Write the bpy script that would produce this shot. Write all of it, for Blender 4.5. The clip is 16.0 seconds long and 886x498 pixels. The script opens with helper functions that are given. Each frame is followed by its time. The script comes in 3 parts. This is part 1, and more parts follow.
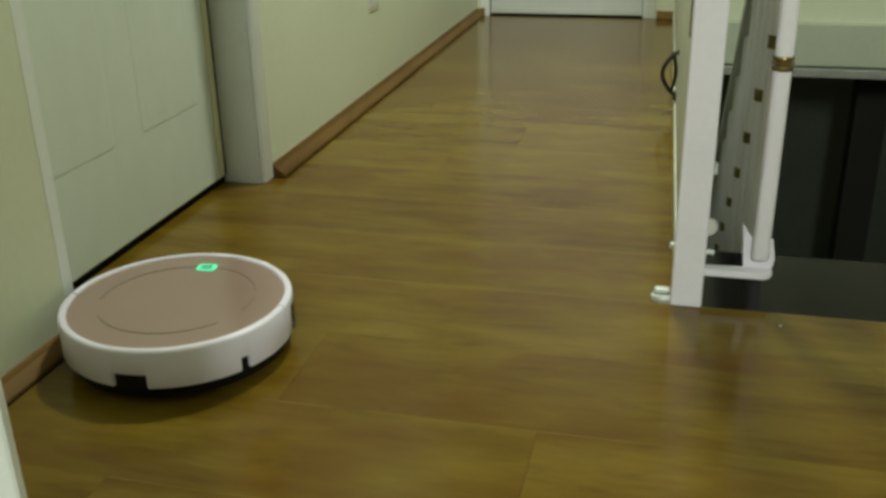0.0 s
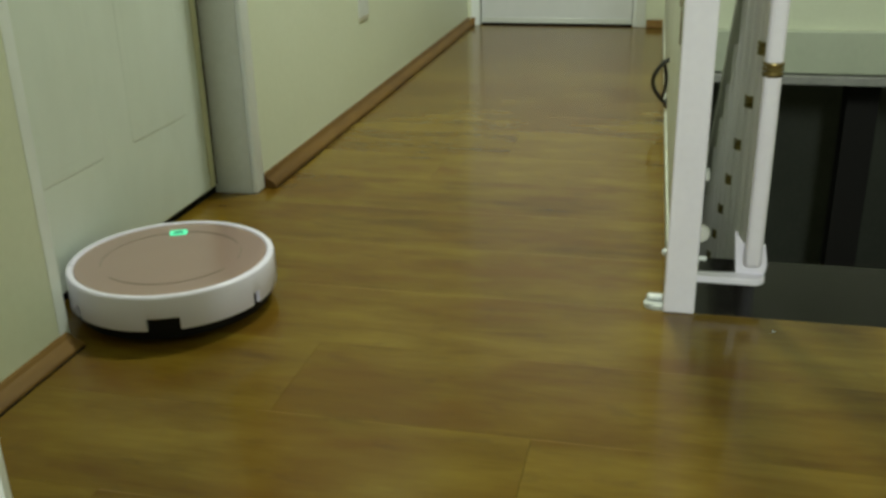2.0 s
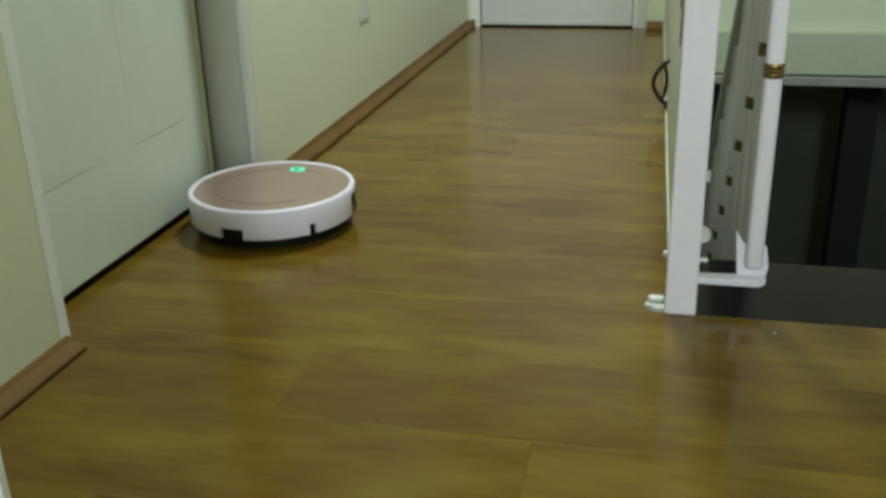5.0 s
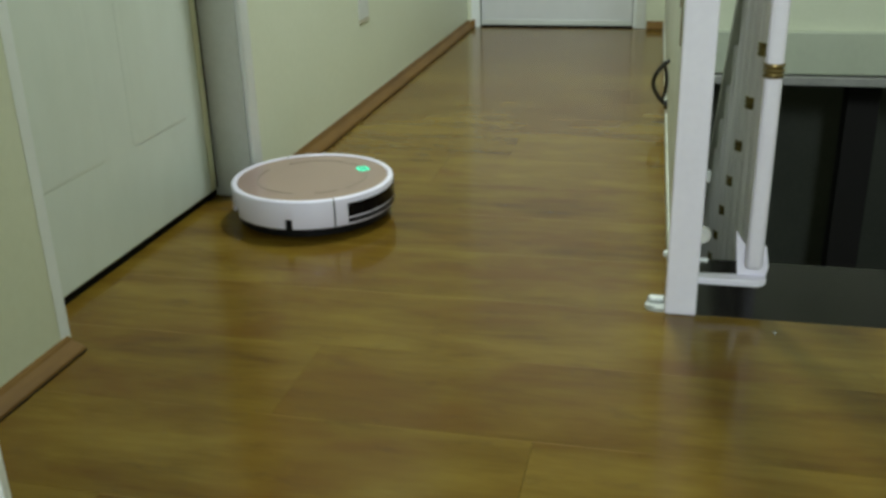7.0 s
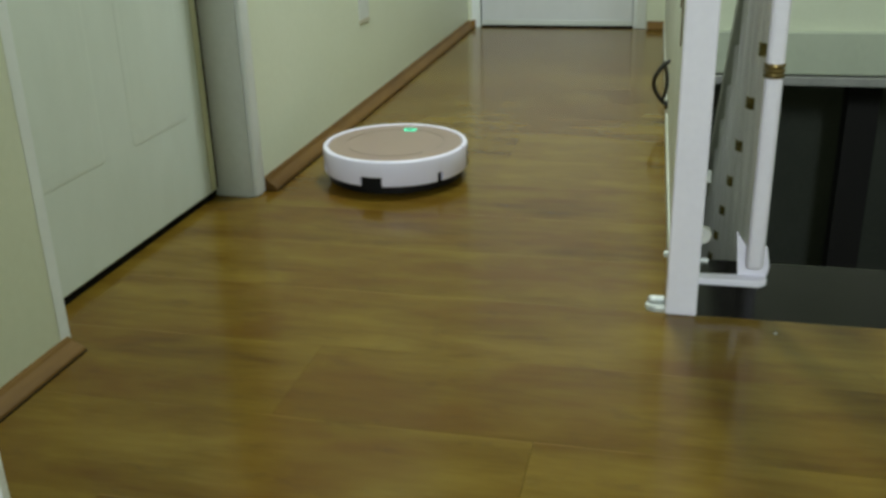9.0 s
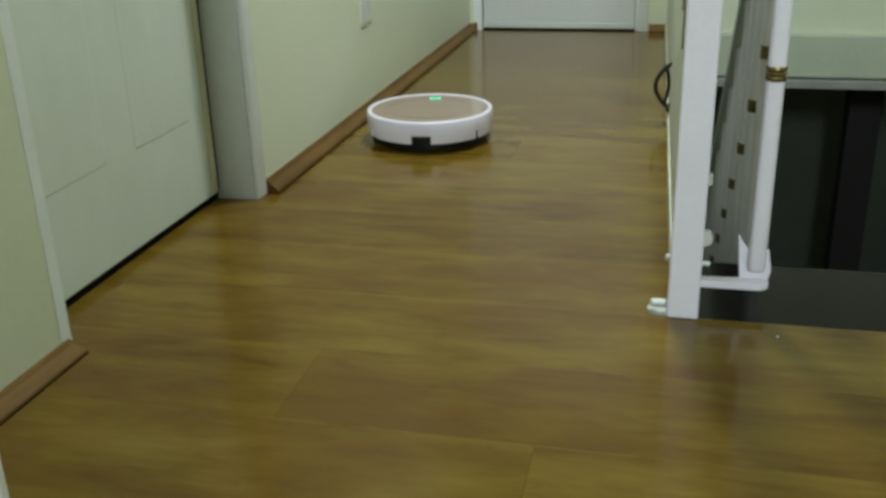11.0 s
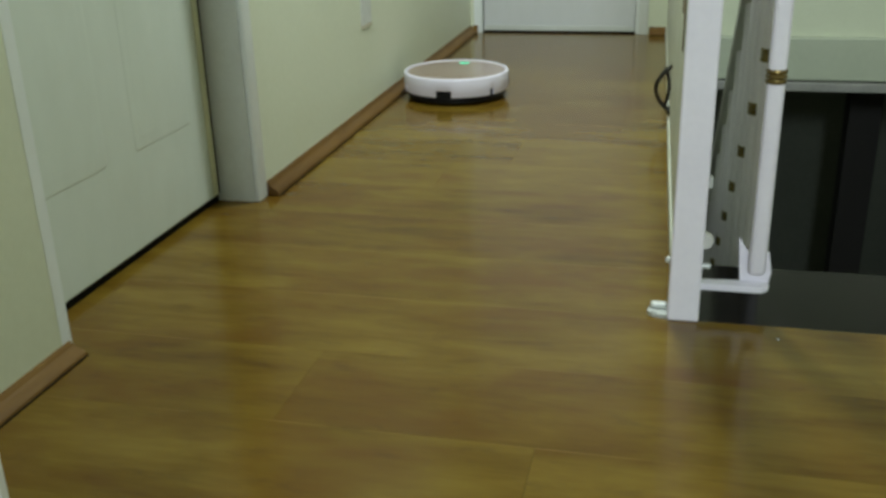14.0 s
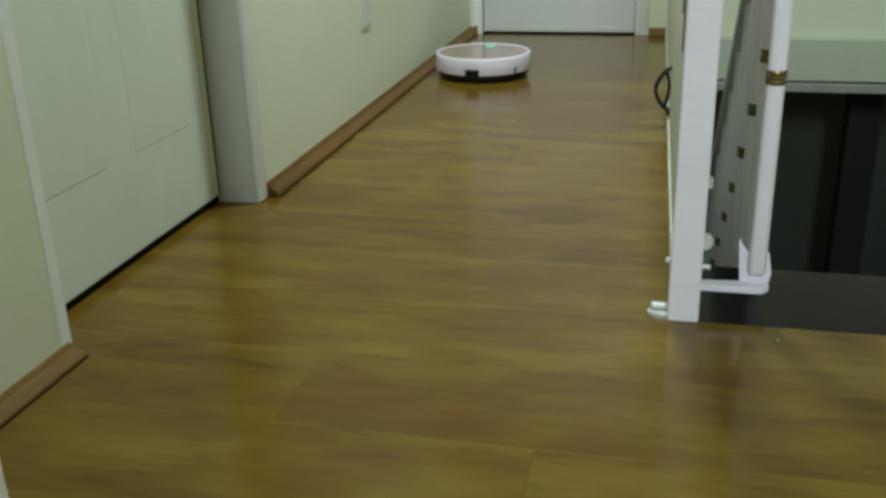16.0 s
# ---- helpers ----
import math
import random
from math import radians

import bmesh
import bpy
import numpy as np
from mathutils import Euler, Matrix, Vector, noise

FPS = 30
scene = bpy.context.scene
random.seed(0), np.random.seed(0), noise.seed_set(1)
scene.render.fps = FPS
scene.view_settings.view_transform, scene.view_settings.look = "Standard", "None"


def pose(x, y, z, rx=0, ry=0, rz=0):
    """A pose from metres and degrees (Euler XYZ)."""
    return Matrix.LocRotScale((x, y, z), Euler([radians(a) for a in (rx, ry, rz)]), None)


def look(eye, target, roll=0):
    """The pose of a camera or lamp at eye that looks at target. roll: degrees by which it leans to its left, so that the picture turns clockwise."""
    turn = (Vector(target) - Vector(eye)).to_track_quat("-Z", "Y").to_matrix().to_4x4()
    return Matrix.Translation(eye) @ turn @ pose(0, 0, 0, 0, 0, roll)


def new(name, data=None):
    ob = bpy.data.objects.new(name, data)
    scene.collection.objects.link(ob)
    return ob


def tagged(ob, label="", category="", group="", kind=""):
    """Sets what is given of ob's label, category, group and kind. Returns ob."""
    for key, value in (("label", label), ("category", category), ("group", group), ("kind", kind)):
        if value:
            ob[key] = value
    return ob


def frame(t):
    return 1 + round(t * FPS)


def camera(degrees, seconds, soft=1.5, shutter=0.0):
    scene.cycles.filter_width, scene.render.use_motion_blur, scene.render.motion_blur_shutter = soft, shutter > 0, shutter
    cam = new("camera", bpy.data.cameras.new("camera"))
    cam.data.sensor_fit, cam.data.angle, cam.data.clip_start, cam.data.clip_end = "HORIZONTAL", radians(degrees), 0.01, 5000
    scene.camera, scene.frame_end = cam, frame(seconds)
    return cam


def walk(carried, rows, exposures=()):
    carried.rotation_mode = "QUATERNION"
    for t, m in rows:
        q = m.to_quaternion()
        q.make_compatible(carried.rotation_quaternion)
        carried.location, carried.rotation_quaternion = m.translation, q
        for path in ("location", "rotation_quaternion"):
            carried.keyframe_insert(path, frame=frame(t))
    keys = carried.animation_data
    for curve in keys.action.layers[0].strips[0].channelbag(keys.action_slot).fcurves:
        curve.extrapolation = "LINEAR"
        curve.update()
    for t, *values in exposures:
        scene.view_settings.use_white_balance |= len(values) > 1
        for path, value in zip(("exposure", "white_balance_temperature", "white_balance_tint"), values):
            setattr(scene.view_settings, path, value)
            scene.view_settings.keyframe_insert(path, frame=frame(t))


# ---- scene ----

# ---- camera and its walk: a nearly still hand-held phone ----
cam = camera(49.67, 16.0, soft=3.2)


def aim(x, y, z, down, lean, left):
    """A camera pose: degrees looking down, leaning, and turned left of the corridor's axis."""
    a, b = radians(left), radians(down)
    way = Vector((-math.sin(a) * math.cos(b), math.cos(a) * math.cos(b), -math.sin(b)))
    eye = Vector((x, y, z))
    return look(eye, eye + way, lean)


walk(cam, [
    (0.0, aim(0.0004, -0.0066, 0.6644, 22.694, -1.136, 14.026)),
    (0.5, aim(0.0011, -0.0002, 0.6603, 22.288, -1.319, 13.611)),
    (1.0, aim(0.0001, -0.0043, 0.6605, 22.142, -1.340, 13.479)),
    (1.5, aim(0.0000, -0.0038, 0.6603, 22.114, -1.369, 13.500)),
    (2.0, aim(-0.0001, -0.0038, 0.6603, 22.097, -1.384, 13.515)),
    (2.5, aim(-0.0002, -0.0030, 0.6601, 22.060, -1.427, 13.537)),
    (3.0, aim(-0.0004, -0.0027, 0.6600, 22.031, -1.462, 13.552)),
    (3.5, aim(-0.0004, -0.0021, 0.6599, 22.014, -1.487, 13.555)),
    (4.0, aim(-0.0005, -0.0018, 0.6598, 21.996, -1.511, 13.558)),
    (6.5, aim(-0.0002, -0.0026, 0.6605, 21.970, -1.610, 13.576)),
    (7.0, aim(-0.0003, -0.0024, 0.6604, 21.970, -1.617, 13.577)),
    (7.5, aim(-0.0003, -0.0020, 0.6602, 21.967, -1.618, 13.582)),
    (8.0, aim(-0.0004, -0.0015, 0.6601, 21.964, -1.626, 13.588)),
    (8.5, aim(-0.0004, -0.0011, 0.6599, 21.959, -1.627, 13.593)),
    (9.0, aim(-0.0006, -0.0008, 0.6600, 21.956, -1.632, 13.597)),
    (11.5, aim(-0.0003, 0.0002, 0.6600, 21.769, -1.596, 13.717)),
    (12.0, aim(-0.0003, 0.0002, 0.6601, 21.751, -1.589, 13.718)),
    (12.5, aim(-0.0004, 0.0003, 0.6601, 21.733, -1.586, 13.716)),
    (13.0, aim(-0.0005, 0.0002, 0.6601, 21.706, -1.578, 13.715)),
    (13.5, aim(-0.0005, 0.0002, 0.6602, 21.679, -1.579, 13.714)),
    (14.0, aim(-0.0005, -0.0000, 0.6602, 21.657, -1.581, 13.713)),
    (14.5, aim(-0.0004, -0.0000, 0.6602, 21.636, -1.590, 13.716)),
    (15.0, aim(-0.0003, -0.0001, 0.6602, 21.618, -1.599, 13.717)),
    (15.5, aim(-0.0002, -0.0001, 0.6603, 21.610, -1.606, 13.720)),
    (16.0, aim(-0.0001, -0.0001, 0.6602, 21.599, -1.612, 13.720)),
], exposures=[(0.0, -0.05, 7650, 3), (1.0, 0.01, 7480, 3), (3.5, 0.02, 7150, 3), (6.5, 0.02, 6560, 7), (16.0, 0.02, 6540, 7)])

# ---- world and lights ----
world = bpy.data.worlds.new("world")
world.use_nodes = True
world.node_tree.nodes["Background"].inputs[0].default_value = (0.8, 0.9, 1.0, 1)
world.node_tree.nodes["Background"].inputs[1].default_value = 0.004
scene.world = world


def area(name, at, target, size, power, color):
    lamp = bpy.data.lights.new(name, "AREA")
    lamp.shape, lamp.size, lamp.energy, lamp.color = "DISK", size, power, color
    ob = new(name, lamp)
    ob.matrix_world = look(at, target)
    return ob


area("corridor_light", (-0.16, 2.30, 2.56), (-0.20, 2.25, 0), 0.24, 40, (0.905, 1.0, 0.97))
area("landing_light", (0.29, -1.45, 1.36), (-0.22, 1.4, 0.35), 0.30, 34, (0.875, 1.0, 1.08))
# unseen fill, added only to lift the blackness below the slab
area("downstairs_fill", (1.2, 5.6, -0.35), (1.2, 5.6, -3), 0.30, 0.55, (0.92, 1.0, 0.62))


# ---- materials ----
def material(name, color, rough=0.5, metal=0.0, spec=0.5, coat=0.0):
    m = bpy.data.materials.new(name)
    m.use_nodes = True
    b = m.node_tree.nodes["Principled BSDF"]
    b.inputs["Base Color"].default_value = (*color, 1)
    b.inputs["Roughness"].default_value = rough
    b.inputs["Metallic"].default_value = metal
    b.inputs["Specular IOR Level"].default_value = spec
    b.inputs["Coat Weight"].default_value = coat
    b.inputs["Coat Roughness"].default_value = 0.08
    return m


def node(m, kind, **sets):
    n = m.node_tree.nodes.new(kind)
    for key, value in sets.items():
        n.inputs[key.replace("_", " ")].default_value = value
    return n


def link(m, a, out, b, into):
    m.node_tree.links.new(a.outputs[out], b.inputs[into])


def worn(m, dark, light, scale, fine, bump=0.1, stretch=(1, 1, 1), depth=0.002, rough=(0.4, 0.6)):
    """Two scales of tone between dark and light, uneven gloss and a fine relief."""
    b = m.node_tree.nodes["Principled BSDF"]
    tex = m.node_tree.nodes.new("ShaderNodeTexCoord")
    mp = m.node_tree.nodes.new("ShaderNodeMapping")
    mp.inputs["Scale"].default_value = stretch
    link(m, tex, "Object", mp, "Vector")
    big = node(m, "ShaderNodeTexNoise", Scale=scale, Detail=4.0, Roughness=0.6)
    small = node(m, "ShaderNodeTexNoise", Scale=fine, Detail=5.0, Roughness=0.65)
    link(m, mp, "Vector", big, "Vector")
    link(m, mp, "Vector", small, "Vector")
    mix = m.node_tree.nodes.new("ShaderNodeMath")
    mix.operation = "MULTIPLY_ADD"
    mix.inputs[1].default_value = 0.35
    link(m, small, "Fac", mix, 0)
    half = m.node_tree.nodes.new("ShaderNodeMath")
    half.operation = "MULTIPLY"
    half.inputs[1].default_value = 0.65
    link(m, big, "Fac", half, 0)
    link(m, half, 0, mix, 2)
    ramp = m.node_tree.nodes.new("ShaderNodeValToRGB")
    ramp.color_ramp.elements[0].position, ramp.color_ramp.elements[0].color = 0.34, (*dark, 1)
    ramp.color_ramp.elements[1].position, ramp.color_ramp.elements[1].color = 0.64, (*light, 1)
    link(m, mix, 0, ramp, "Fac")
    link(m, ramp, "Color", b, "Base Color")
    rr = node(m, "ShaderNodeMapRange")
    rr.inputs["To Min"].default_value, rr.inputs["To Max"].default_value = rough
    link(m, big, "Fac", rr, "Value")
    link(m, rr, "Result", b, "Roughness")
    bp = node(m, "ShaderNodeBump", Strength=bump, Distance=depth)
    link(m, small, "Fac", bp, "Height")
    link(m, bp, "Normal", b, "Normal")
    return m


WALL = worn(material("pale green wall paint", (0.68, 0.72, 0.53)), (0.67, 0.705, 0.55), (0.74, 0.775, 0.63), 1.3, 60, 0.15, rough=(0.42, 0.55))
CEIL = material("white ceiling paint", (0.75, 0.75, 0.7), 0.8)
DOOR = worn(material("off-white door paint", (0.66, 0.69, 0.6)), (0.675, 0.735, 0.68), (0.74, 0.80, 0.755), 1.6, 25, 0.06, stretch=(1, 1, 0.4), rough=(0.3, 0.45))
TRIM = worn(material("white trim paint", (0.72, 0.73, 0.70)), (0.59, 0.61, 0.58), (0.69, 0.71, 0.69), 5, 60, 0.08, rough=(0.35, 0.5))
STEEL = worn(material("white enamelled steel", (0.84, 0.79, 0.83)), (0.83, 0.79, 0.885), (0.90, 0.86, 0.95), 6, 90, 0.05, rough=(0.28, 0.42))
GUARD = worn(material("chipped white board", (0.66, 0.68, 0.6)), (0.52, 0.55, 0.46), (0.74, 0.76, 0.70), 9, 55, 0.12, rough=(0.4, 0.6))
SKIRT = worn(material("brown laminate skirting", (0.2, 0.1, 0.05), spec=0.16), (0.086, 0.042, 0.010), (0.205, 0.112, 0.030), 8, 40, 0.1, stretch=(1, 0.15, 1), rough=(0.42, 0.6))
GRANITE = worn(material("dark polished granite", (0.02, 0.02, 0.021), spec=0.06), (0.004, 0.0032, 0.0034), (0.012, 0.0105, 0.0105), 40, 260, 0.02, rough=(0.10, 0.18))
# the unlit lower storey's shade is put into this dark colour
LOWER = worn(material("lower storey paint darkened for shade", (0.1, 0.1, 0.085)), (0.17, 0.185, 0.15), (0.24, 0.255, 0.21), 1.5, 30, 0.1, rough=(0.5, 0.7))
RAIL = worn(material("grey handrail paint", (0.2, 0.19, 0.18)), (0.27, 0.27, 0.26), (0.40, 0.39, 0.38), 8, 60, 0.08, rough=(0.4, 0.55))
HANDRAIL = worn(material("light grey handrail paint", (0.6, 0.59, 0.56)), (0.55, 0.54, 0.51), (0.66, 0.65, 0.61), 8, 60, 0.08, rough=(0.4, 0.55))
DOOR2 = worn(material("pale grey-white door paint", (0.66, 0.68, 0.7)), (0.64, 0.66, 0.68), (0.70, 0.71, 0.74), 1.6, 25, 0.06, stretch=(1, 1, 0.4), rough=(0.3, 0.45))
BRASS = worn(material("tarnished brass", (0.3, 0.2, 0.06), metal=0.8), (0.10, 0.07, 0.020), (0.30, 0.22, 0.085), 40, 200, 0.1, rough=(0.25, 0.5))
TAN = material("soiled tan paint", (0.54, 0.51, 0.40), 0.6)
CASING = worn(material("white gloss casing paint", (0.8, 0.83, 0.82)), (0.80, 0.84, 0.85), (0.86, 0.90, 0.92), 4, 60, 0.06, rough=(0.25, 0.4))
CREAM = worn(material("cream jamb shadow tone", (0.66, 0.66, 0.46)), (0.60, 0.60, 0.40), (0.68, 0.68, 0.48), 4, 60, 0.05, rough=(0.4, 0.55))
FASCIA = worn(material("grey-green fascia paint", (0.5, 0.54, 0.45)), (0.48, 0.52, 0.42), (0.54, 0.58, 0.475), 3, 50, 0.1, rough=(0.45, 0.6))
BARK = material("dark stained wood", (0.05, 0.045, 0.04), 0.6)
RUBBER = material("black cable rubber", (0.012, 0.012, 0.013), 0.45)
# near-black fill, standing in for shade where gaps open
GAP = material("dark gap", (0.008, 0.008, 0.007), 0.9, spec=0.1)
SHELL = worn(material("white robot plastic", (0.8, 0.77, 0.8)), (0.82, 0.785, 0.935), (0.86, 0.82, 0.965), 5, 300, 0.01, rough=(0.22, 0.3))
ROSE = worn(material("rose gold lid", (0.44, 0.30, 0.24), metal=0.35, coat=1.0), (0.40, 0.258, 0.228), (0.445, 0.295, 0.262), 4, 400, 0.01, rough=(0.28, 0.36))
GROOVE = material("lid groove", (0.20, 0.165, 0.13), 0.42)
MARK = material("button mark", (0.02, 0.09, 0.06), 0.5)
BLACK = material("black plastic", (0.005, 0.005, 0.0055), 0.5, spec=0.2)
GLASS = material("black sensor glass", (0.004, 0.004, 0.005), 0.12, spec=0.12)
CHROME = worn(material("galvanised steel", (0.6, 0.62, 0.6), metal=0.3), (0.42, 0.44, 0.42), (0.66, 0.68, 0.66), 60, 300, 0.1, rough=(0.4, 0.6))
LED = material("green button light", (0.05, 0.5, 0.3), 0.4)
LED.node_tree.nodes["Principled BSDF"].inputs["Emission Color"].default_value = (0.09, 0.80, 0.46, 1)
LED.node_tree.nodes["Principled BSDF"].inputs["Emission Strength"].default_value = 0.85


def laminate():
    """Glossy oak laminate; the grain runs along each plank, and each plank takes its own tone."""
    m = material("oak laminate", (0.3, 0.19, 0.06), 0.3, spec=0.22, coat=0.0)
    b = m.node_tree.nodes["Principled BSDF"]
    b.inputs["Coat Roughness"].default_value = 0.13
    info = m.node_tree.nodes.new("ShaderNodeObjectInfo")
    tex = m.node_tree.nodes.new("ShaderNodeTexCoord")
    shift = m.node_tree.nodes.new("ShaderNodeVectorMath")
    shift.operation = "SCALE"
    shift.inputs[0].default_value = (7.3, 3.1, 5.7)
    link(m, info, "Random", shift, "Scale")
    add = m.node_tree.nodes.new("ShaderNodeVectorMath")
    link(m, tex, "Object", add, 0)
    link(m, shift, "Vector", add, 1)
    waves = []
    for stretch, scale, detail in (((2.2, 8.0, 1), 2.0, 3.5), ((3.5, 34, 1), 2.0, 4.0), ((9, 64, 1), 2.0, 4.0), ((8, 20, 1), 1.7, 4.0), ((2.4, 5.0, 1), 1.3, 3.0)):
        mp = m.node_tree.nodes.new("ShaderNodeMapping")
        mp.inputs["Scale"].default_value = stretch
        link(m, add, "Vector", mp, "Vector")
        n = node(m, "ShaderNodeTexNoise", Scale=scale, Detail=detail, Roughness=0.6, Distortion=0.35)
        link(m, mp, "Vector", n, "Vector")
        waves.append(n)
    total = None
    for n, weight in zip(waves[:3], (0.70, 0.15, 0.15)):
        k = m.node_tree.nodes.new("ShaderNodeMath")
        k.operation = "MULTIPLY_ADD"
        k.inputs[1].default_value = weight
        link(m, n, "Fac", k, 0)
        if total:
            link(m, total, 0, k, 2)
        else:
            k.inputs[2].default_value = 0.0
        total = k
    tone = m.node_tree.nodes.new("ShaderNodeMath")
    tone.operation = "MULTIPLY_ADD"
    tone.inputs[1].default_value = 0.12
    link(m, info, "Random", tone, 0)
    link(m, total, 0, tone, 2)
    ramp = m.node_tree.nodes.new("ShaderNodeValToRGB")
    e = ramp.color_ramp.elements
    e[0].position, e[0].color = 0.33, (*WOOD[0], 1)
    e[1].position, e[1].color = 0.75, (*WOOD[2], 1)
    mid = e.new(0.53)
    mid.color = (*WOOD[1], 1)
    link(m, tone, 0, ramp, "Fac")
    # dark knots and smoky patches
    knot = m.node_tree.nodes.new("ShaderNodeValToRGB")
    knot.color_ramp.elements[0].position, knot.color_ramp.elements[0].color = 0.585, (0, 0, 0, 1)
    knot.color_ramp.elements[1].position, knot.color_ramp.elements[1].color = 0.80, (0.5, 0.5, 0.5, 1)
    link(m, waves[3], "Fac", knot, "Fac")
    mix = m.node_tree.nodes.new("ShaderNodeMix")
    mix.data_type = "RGBA"
    mix.inputs[7].default_value = (0.075, 0.042, 0.012, 1)
    link(m, knot, "Color", mix, 0)
    red = m.node_tree.nodes.new("ShaderNodeValToRGB")
    red.color_ramp.elements[0].position, red.color_ramp.elements[0].color = 0.46, (0, 0, 0, 1)
    red.color_ramp.elements[1].position, red.color_ramp.elements[1].color = 0.68, (0.7, 0.7, 0.7, 1)
    link(m, waves[4], "Fac", red, "Fac")
    warm = m.node_tree.nodes.new("ShaderNodeMix")
    warm.data_type = "RGBA"
    warm.inputs[7].default_value = (0.120, 0.054, 0.008, 1)
    link(m, red, "Color", warm, 0)
    link(m, ramp, "Color", warm, 6)
    link(m, warm, 2, mix, 6)
    # bevel highlight painted as a pale line along one long edge of each plank, broken up by the grain
    axes = m.node_tree.nodes.new("ShaderNodeSeparateXYZ")
    link(m, tex, "Object", axes, "Vector")
    edge = node(m, "ShaderNodeMapRange")
    edge.inputs["From Min"].default_value, edge.inputs["From Max"].default_value = PW / 2 - 0.0035, PW / 2 - 0.0015
    link(m, axes, "Y", edge, "Value")
    broken = node(m, "ShaderNodeMapRange")
    broken.inputs["From Min"].default_value, broken.inputs["From Max"].default_value = 0.44, 0.60
    broken.inputs["To Max"].default_value = 0.55
    link(m, waves[4], "Fac", broken, "Value")
    pale = m.node_tree.nodes.new("ShaderNodeMath")
    pale.operation = "MULTIPLY"
    link(m, edge, "Result", pale, 0)
    link(m, broken, "Result", pale, 1)
    rim = m.node_tree.nodes.new("ShaderNodeMix")
    rim.data_type = "RGBA"
    rim.inputs[7].default_value = (0.27, 0.17, 0.045, 1)
    link(m, pale, 0, rim, 0)
    link(m, mix, 2, rim, 6)
    link(m, rim, 2, b, "Base Color")
    rr = node(m, "ShaderNodeMapRange")
    rr.inputs["To Min"].default_value, rr.inputs["To Max"].default_value = 0.12, 0.19
    link(m, waves[1], "Fac", rr, "Value")
    link(m, rr, "Result", b, "Roughness")
    bp = node(m, "ShaderNodeBump", Strength=0.004, Distance=0.0004)
    link(m, waves[2], "Fac", bp, "Height")
    link(m, bp, "Normal", b, "Normal")
    return m


PW, PL = 0.1965, 1.285       # a plank's width and length
WOOD = ((0.089, 0.045, 0.006), (0.147, 0.087, 0.011), (0.206, 0.136, 0.021))
OAK = laminate()


# ---- mesh helpers ----
def mesh(name, bm, mat, smooth=False):
    me = bpy.data.meshes.new(name)
    bm.normal_update()
    bm.to_mesh(me)
    bm.free()
    for m in mat if isinstance(mat, (list, tuple)) else (mat,):
        me.materials.append(m)
    if smooth:
        for f in me.polygons:
            f.use_smooth = True
        me.set_sharp_from_angle(angle=radians(38))
    return me


def part(name, bm, mat, parent, label="", smooth=False):
    ob = new(name, mesh(name, bm, mat, smooth))
    ob.parent = parent
    return tagged(ob, label) if label else ob


def thing(name, bm, mat, label, category="", kind="", group="", smooth=False):
    return tagged(new(name, mesh(name, bm, mat, smooth)), label, category, group, kind)


def holder(name, label, category="", kind="", group="", at=None):
    ob = new(name)
    ob.empty_display_size = 0.05
    if at:
        ob.location = at
    return tagged(ob, label, category, group, kind)


def box(x0, x1, y0, y1, z0, z1, bevel=0.0, bm=None, segments=2):
    own = bmesh.new()
    bmesh.ops.create_cube(own, size=1, matrix=Matrix.Translation(((x0 + x1) / 2, (y0 + y1) / 2, (z0 + z1) / 2)) @ Matrix.Diagonal((x1 - x0, y1 - y0, z1 - z0, 1)))
    if bevel:
        bmesh.ops.bevel(own, geom=own.edges[:], offset=bevel, segments=segments, profile=0.5, affect="EDGES")
    if bm is None:
        return own
    return join(bm, own)


def join(bm, own):
    me = bpy.data.meshes.new("joined")
    own.to_mesh(me)
    own.free()
    bm.from_mesh(me)
    bpy.data.meshes.remove(me)
    return bm


def turned(bm, m):
    bmesh.ops.transform(bm, matrix=m, verts=bm.verts[:])
    return bm


def prism(points, axis, a, b):
    """A closed outline (pairs) drawn out along an axis from a to b."""
    bm = bmesh.new()
    put = {"x": lambda s, u, v: (s, u, v), "y": lambda s, u, v: (u, s, v), "z": lambda s, u, v: (u, v, s)}[axis]
    low = [bm.verts.new(put(a, u, v)) for u, v in points]
    high = [bm.verts.new(put(b, u, v)) for u, v in points]
    bm.faces.new(low)
    bm.faces.new(high[::-1])
    for i in range(len(points)):
        j = (i + 1) % len(points)
        bm.faces.new((low[j], low[i], high[i], high[j]))
    bmesh.ops.recalc_face_normals(bm, faces=bm.faces[:])
    return bm


def tube(points, radius, sides=10, closed=False):
    """A round bar along a line of points."""
    bm = bmesh.new()
    pts = [Vector(p) for p in points]
    rings = []
    for i, p in enumerate(pts):
        way = (pts[min(i + 1, len(pts) - 1)] - pts[max(i - 1, 0)]).normalized()
        side = way.orthogonal().normalized() if i == 0 else (side - way * side.dot(way)).normalized()
        up = way.cross(side)
        rings.append([bm.verts.new(p + radius * (math.cos(2 * math.pi * k / sides) * side + math.sin(2 * math.pi * k / sides) * up)) for k in range(sides)])
    for a, b in zip(rings, rings[1:]):
        for k in range(sides):
            bm.faces.new((a[k], a[(k + 1) % sides], b[(k + 1) % sides], b[k]))
    bm.faces.new(rings[0][::-1])
    bm.faces.new(rings[-1])
    bmesh.ops.recalc_face_normals(bm, faces=bm.faces[:])
    return bm


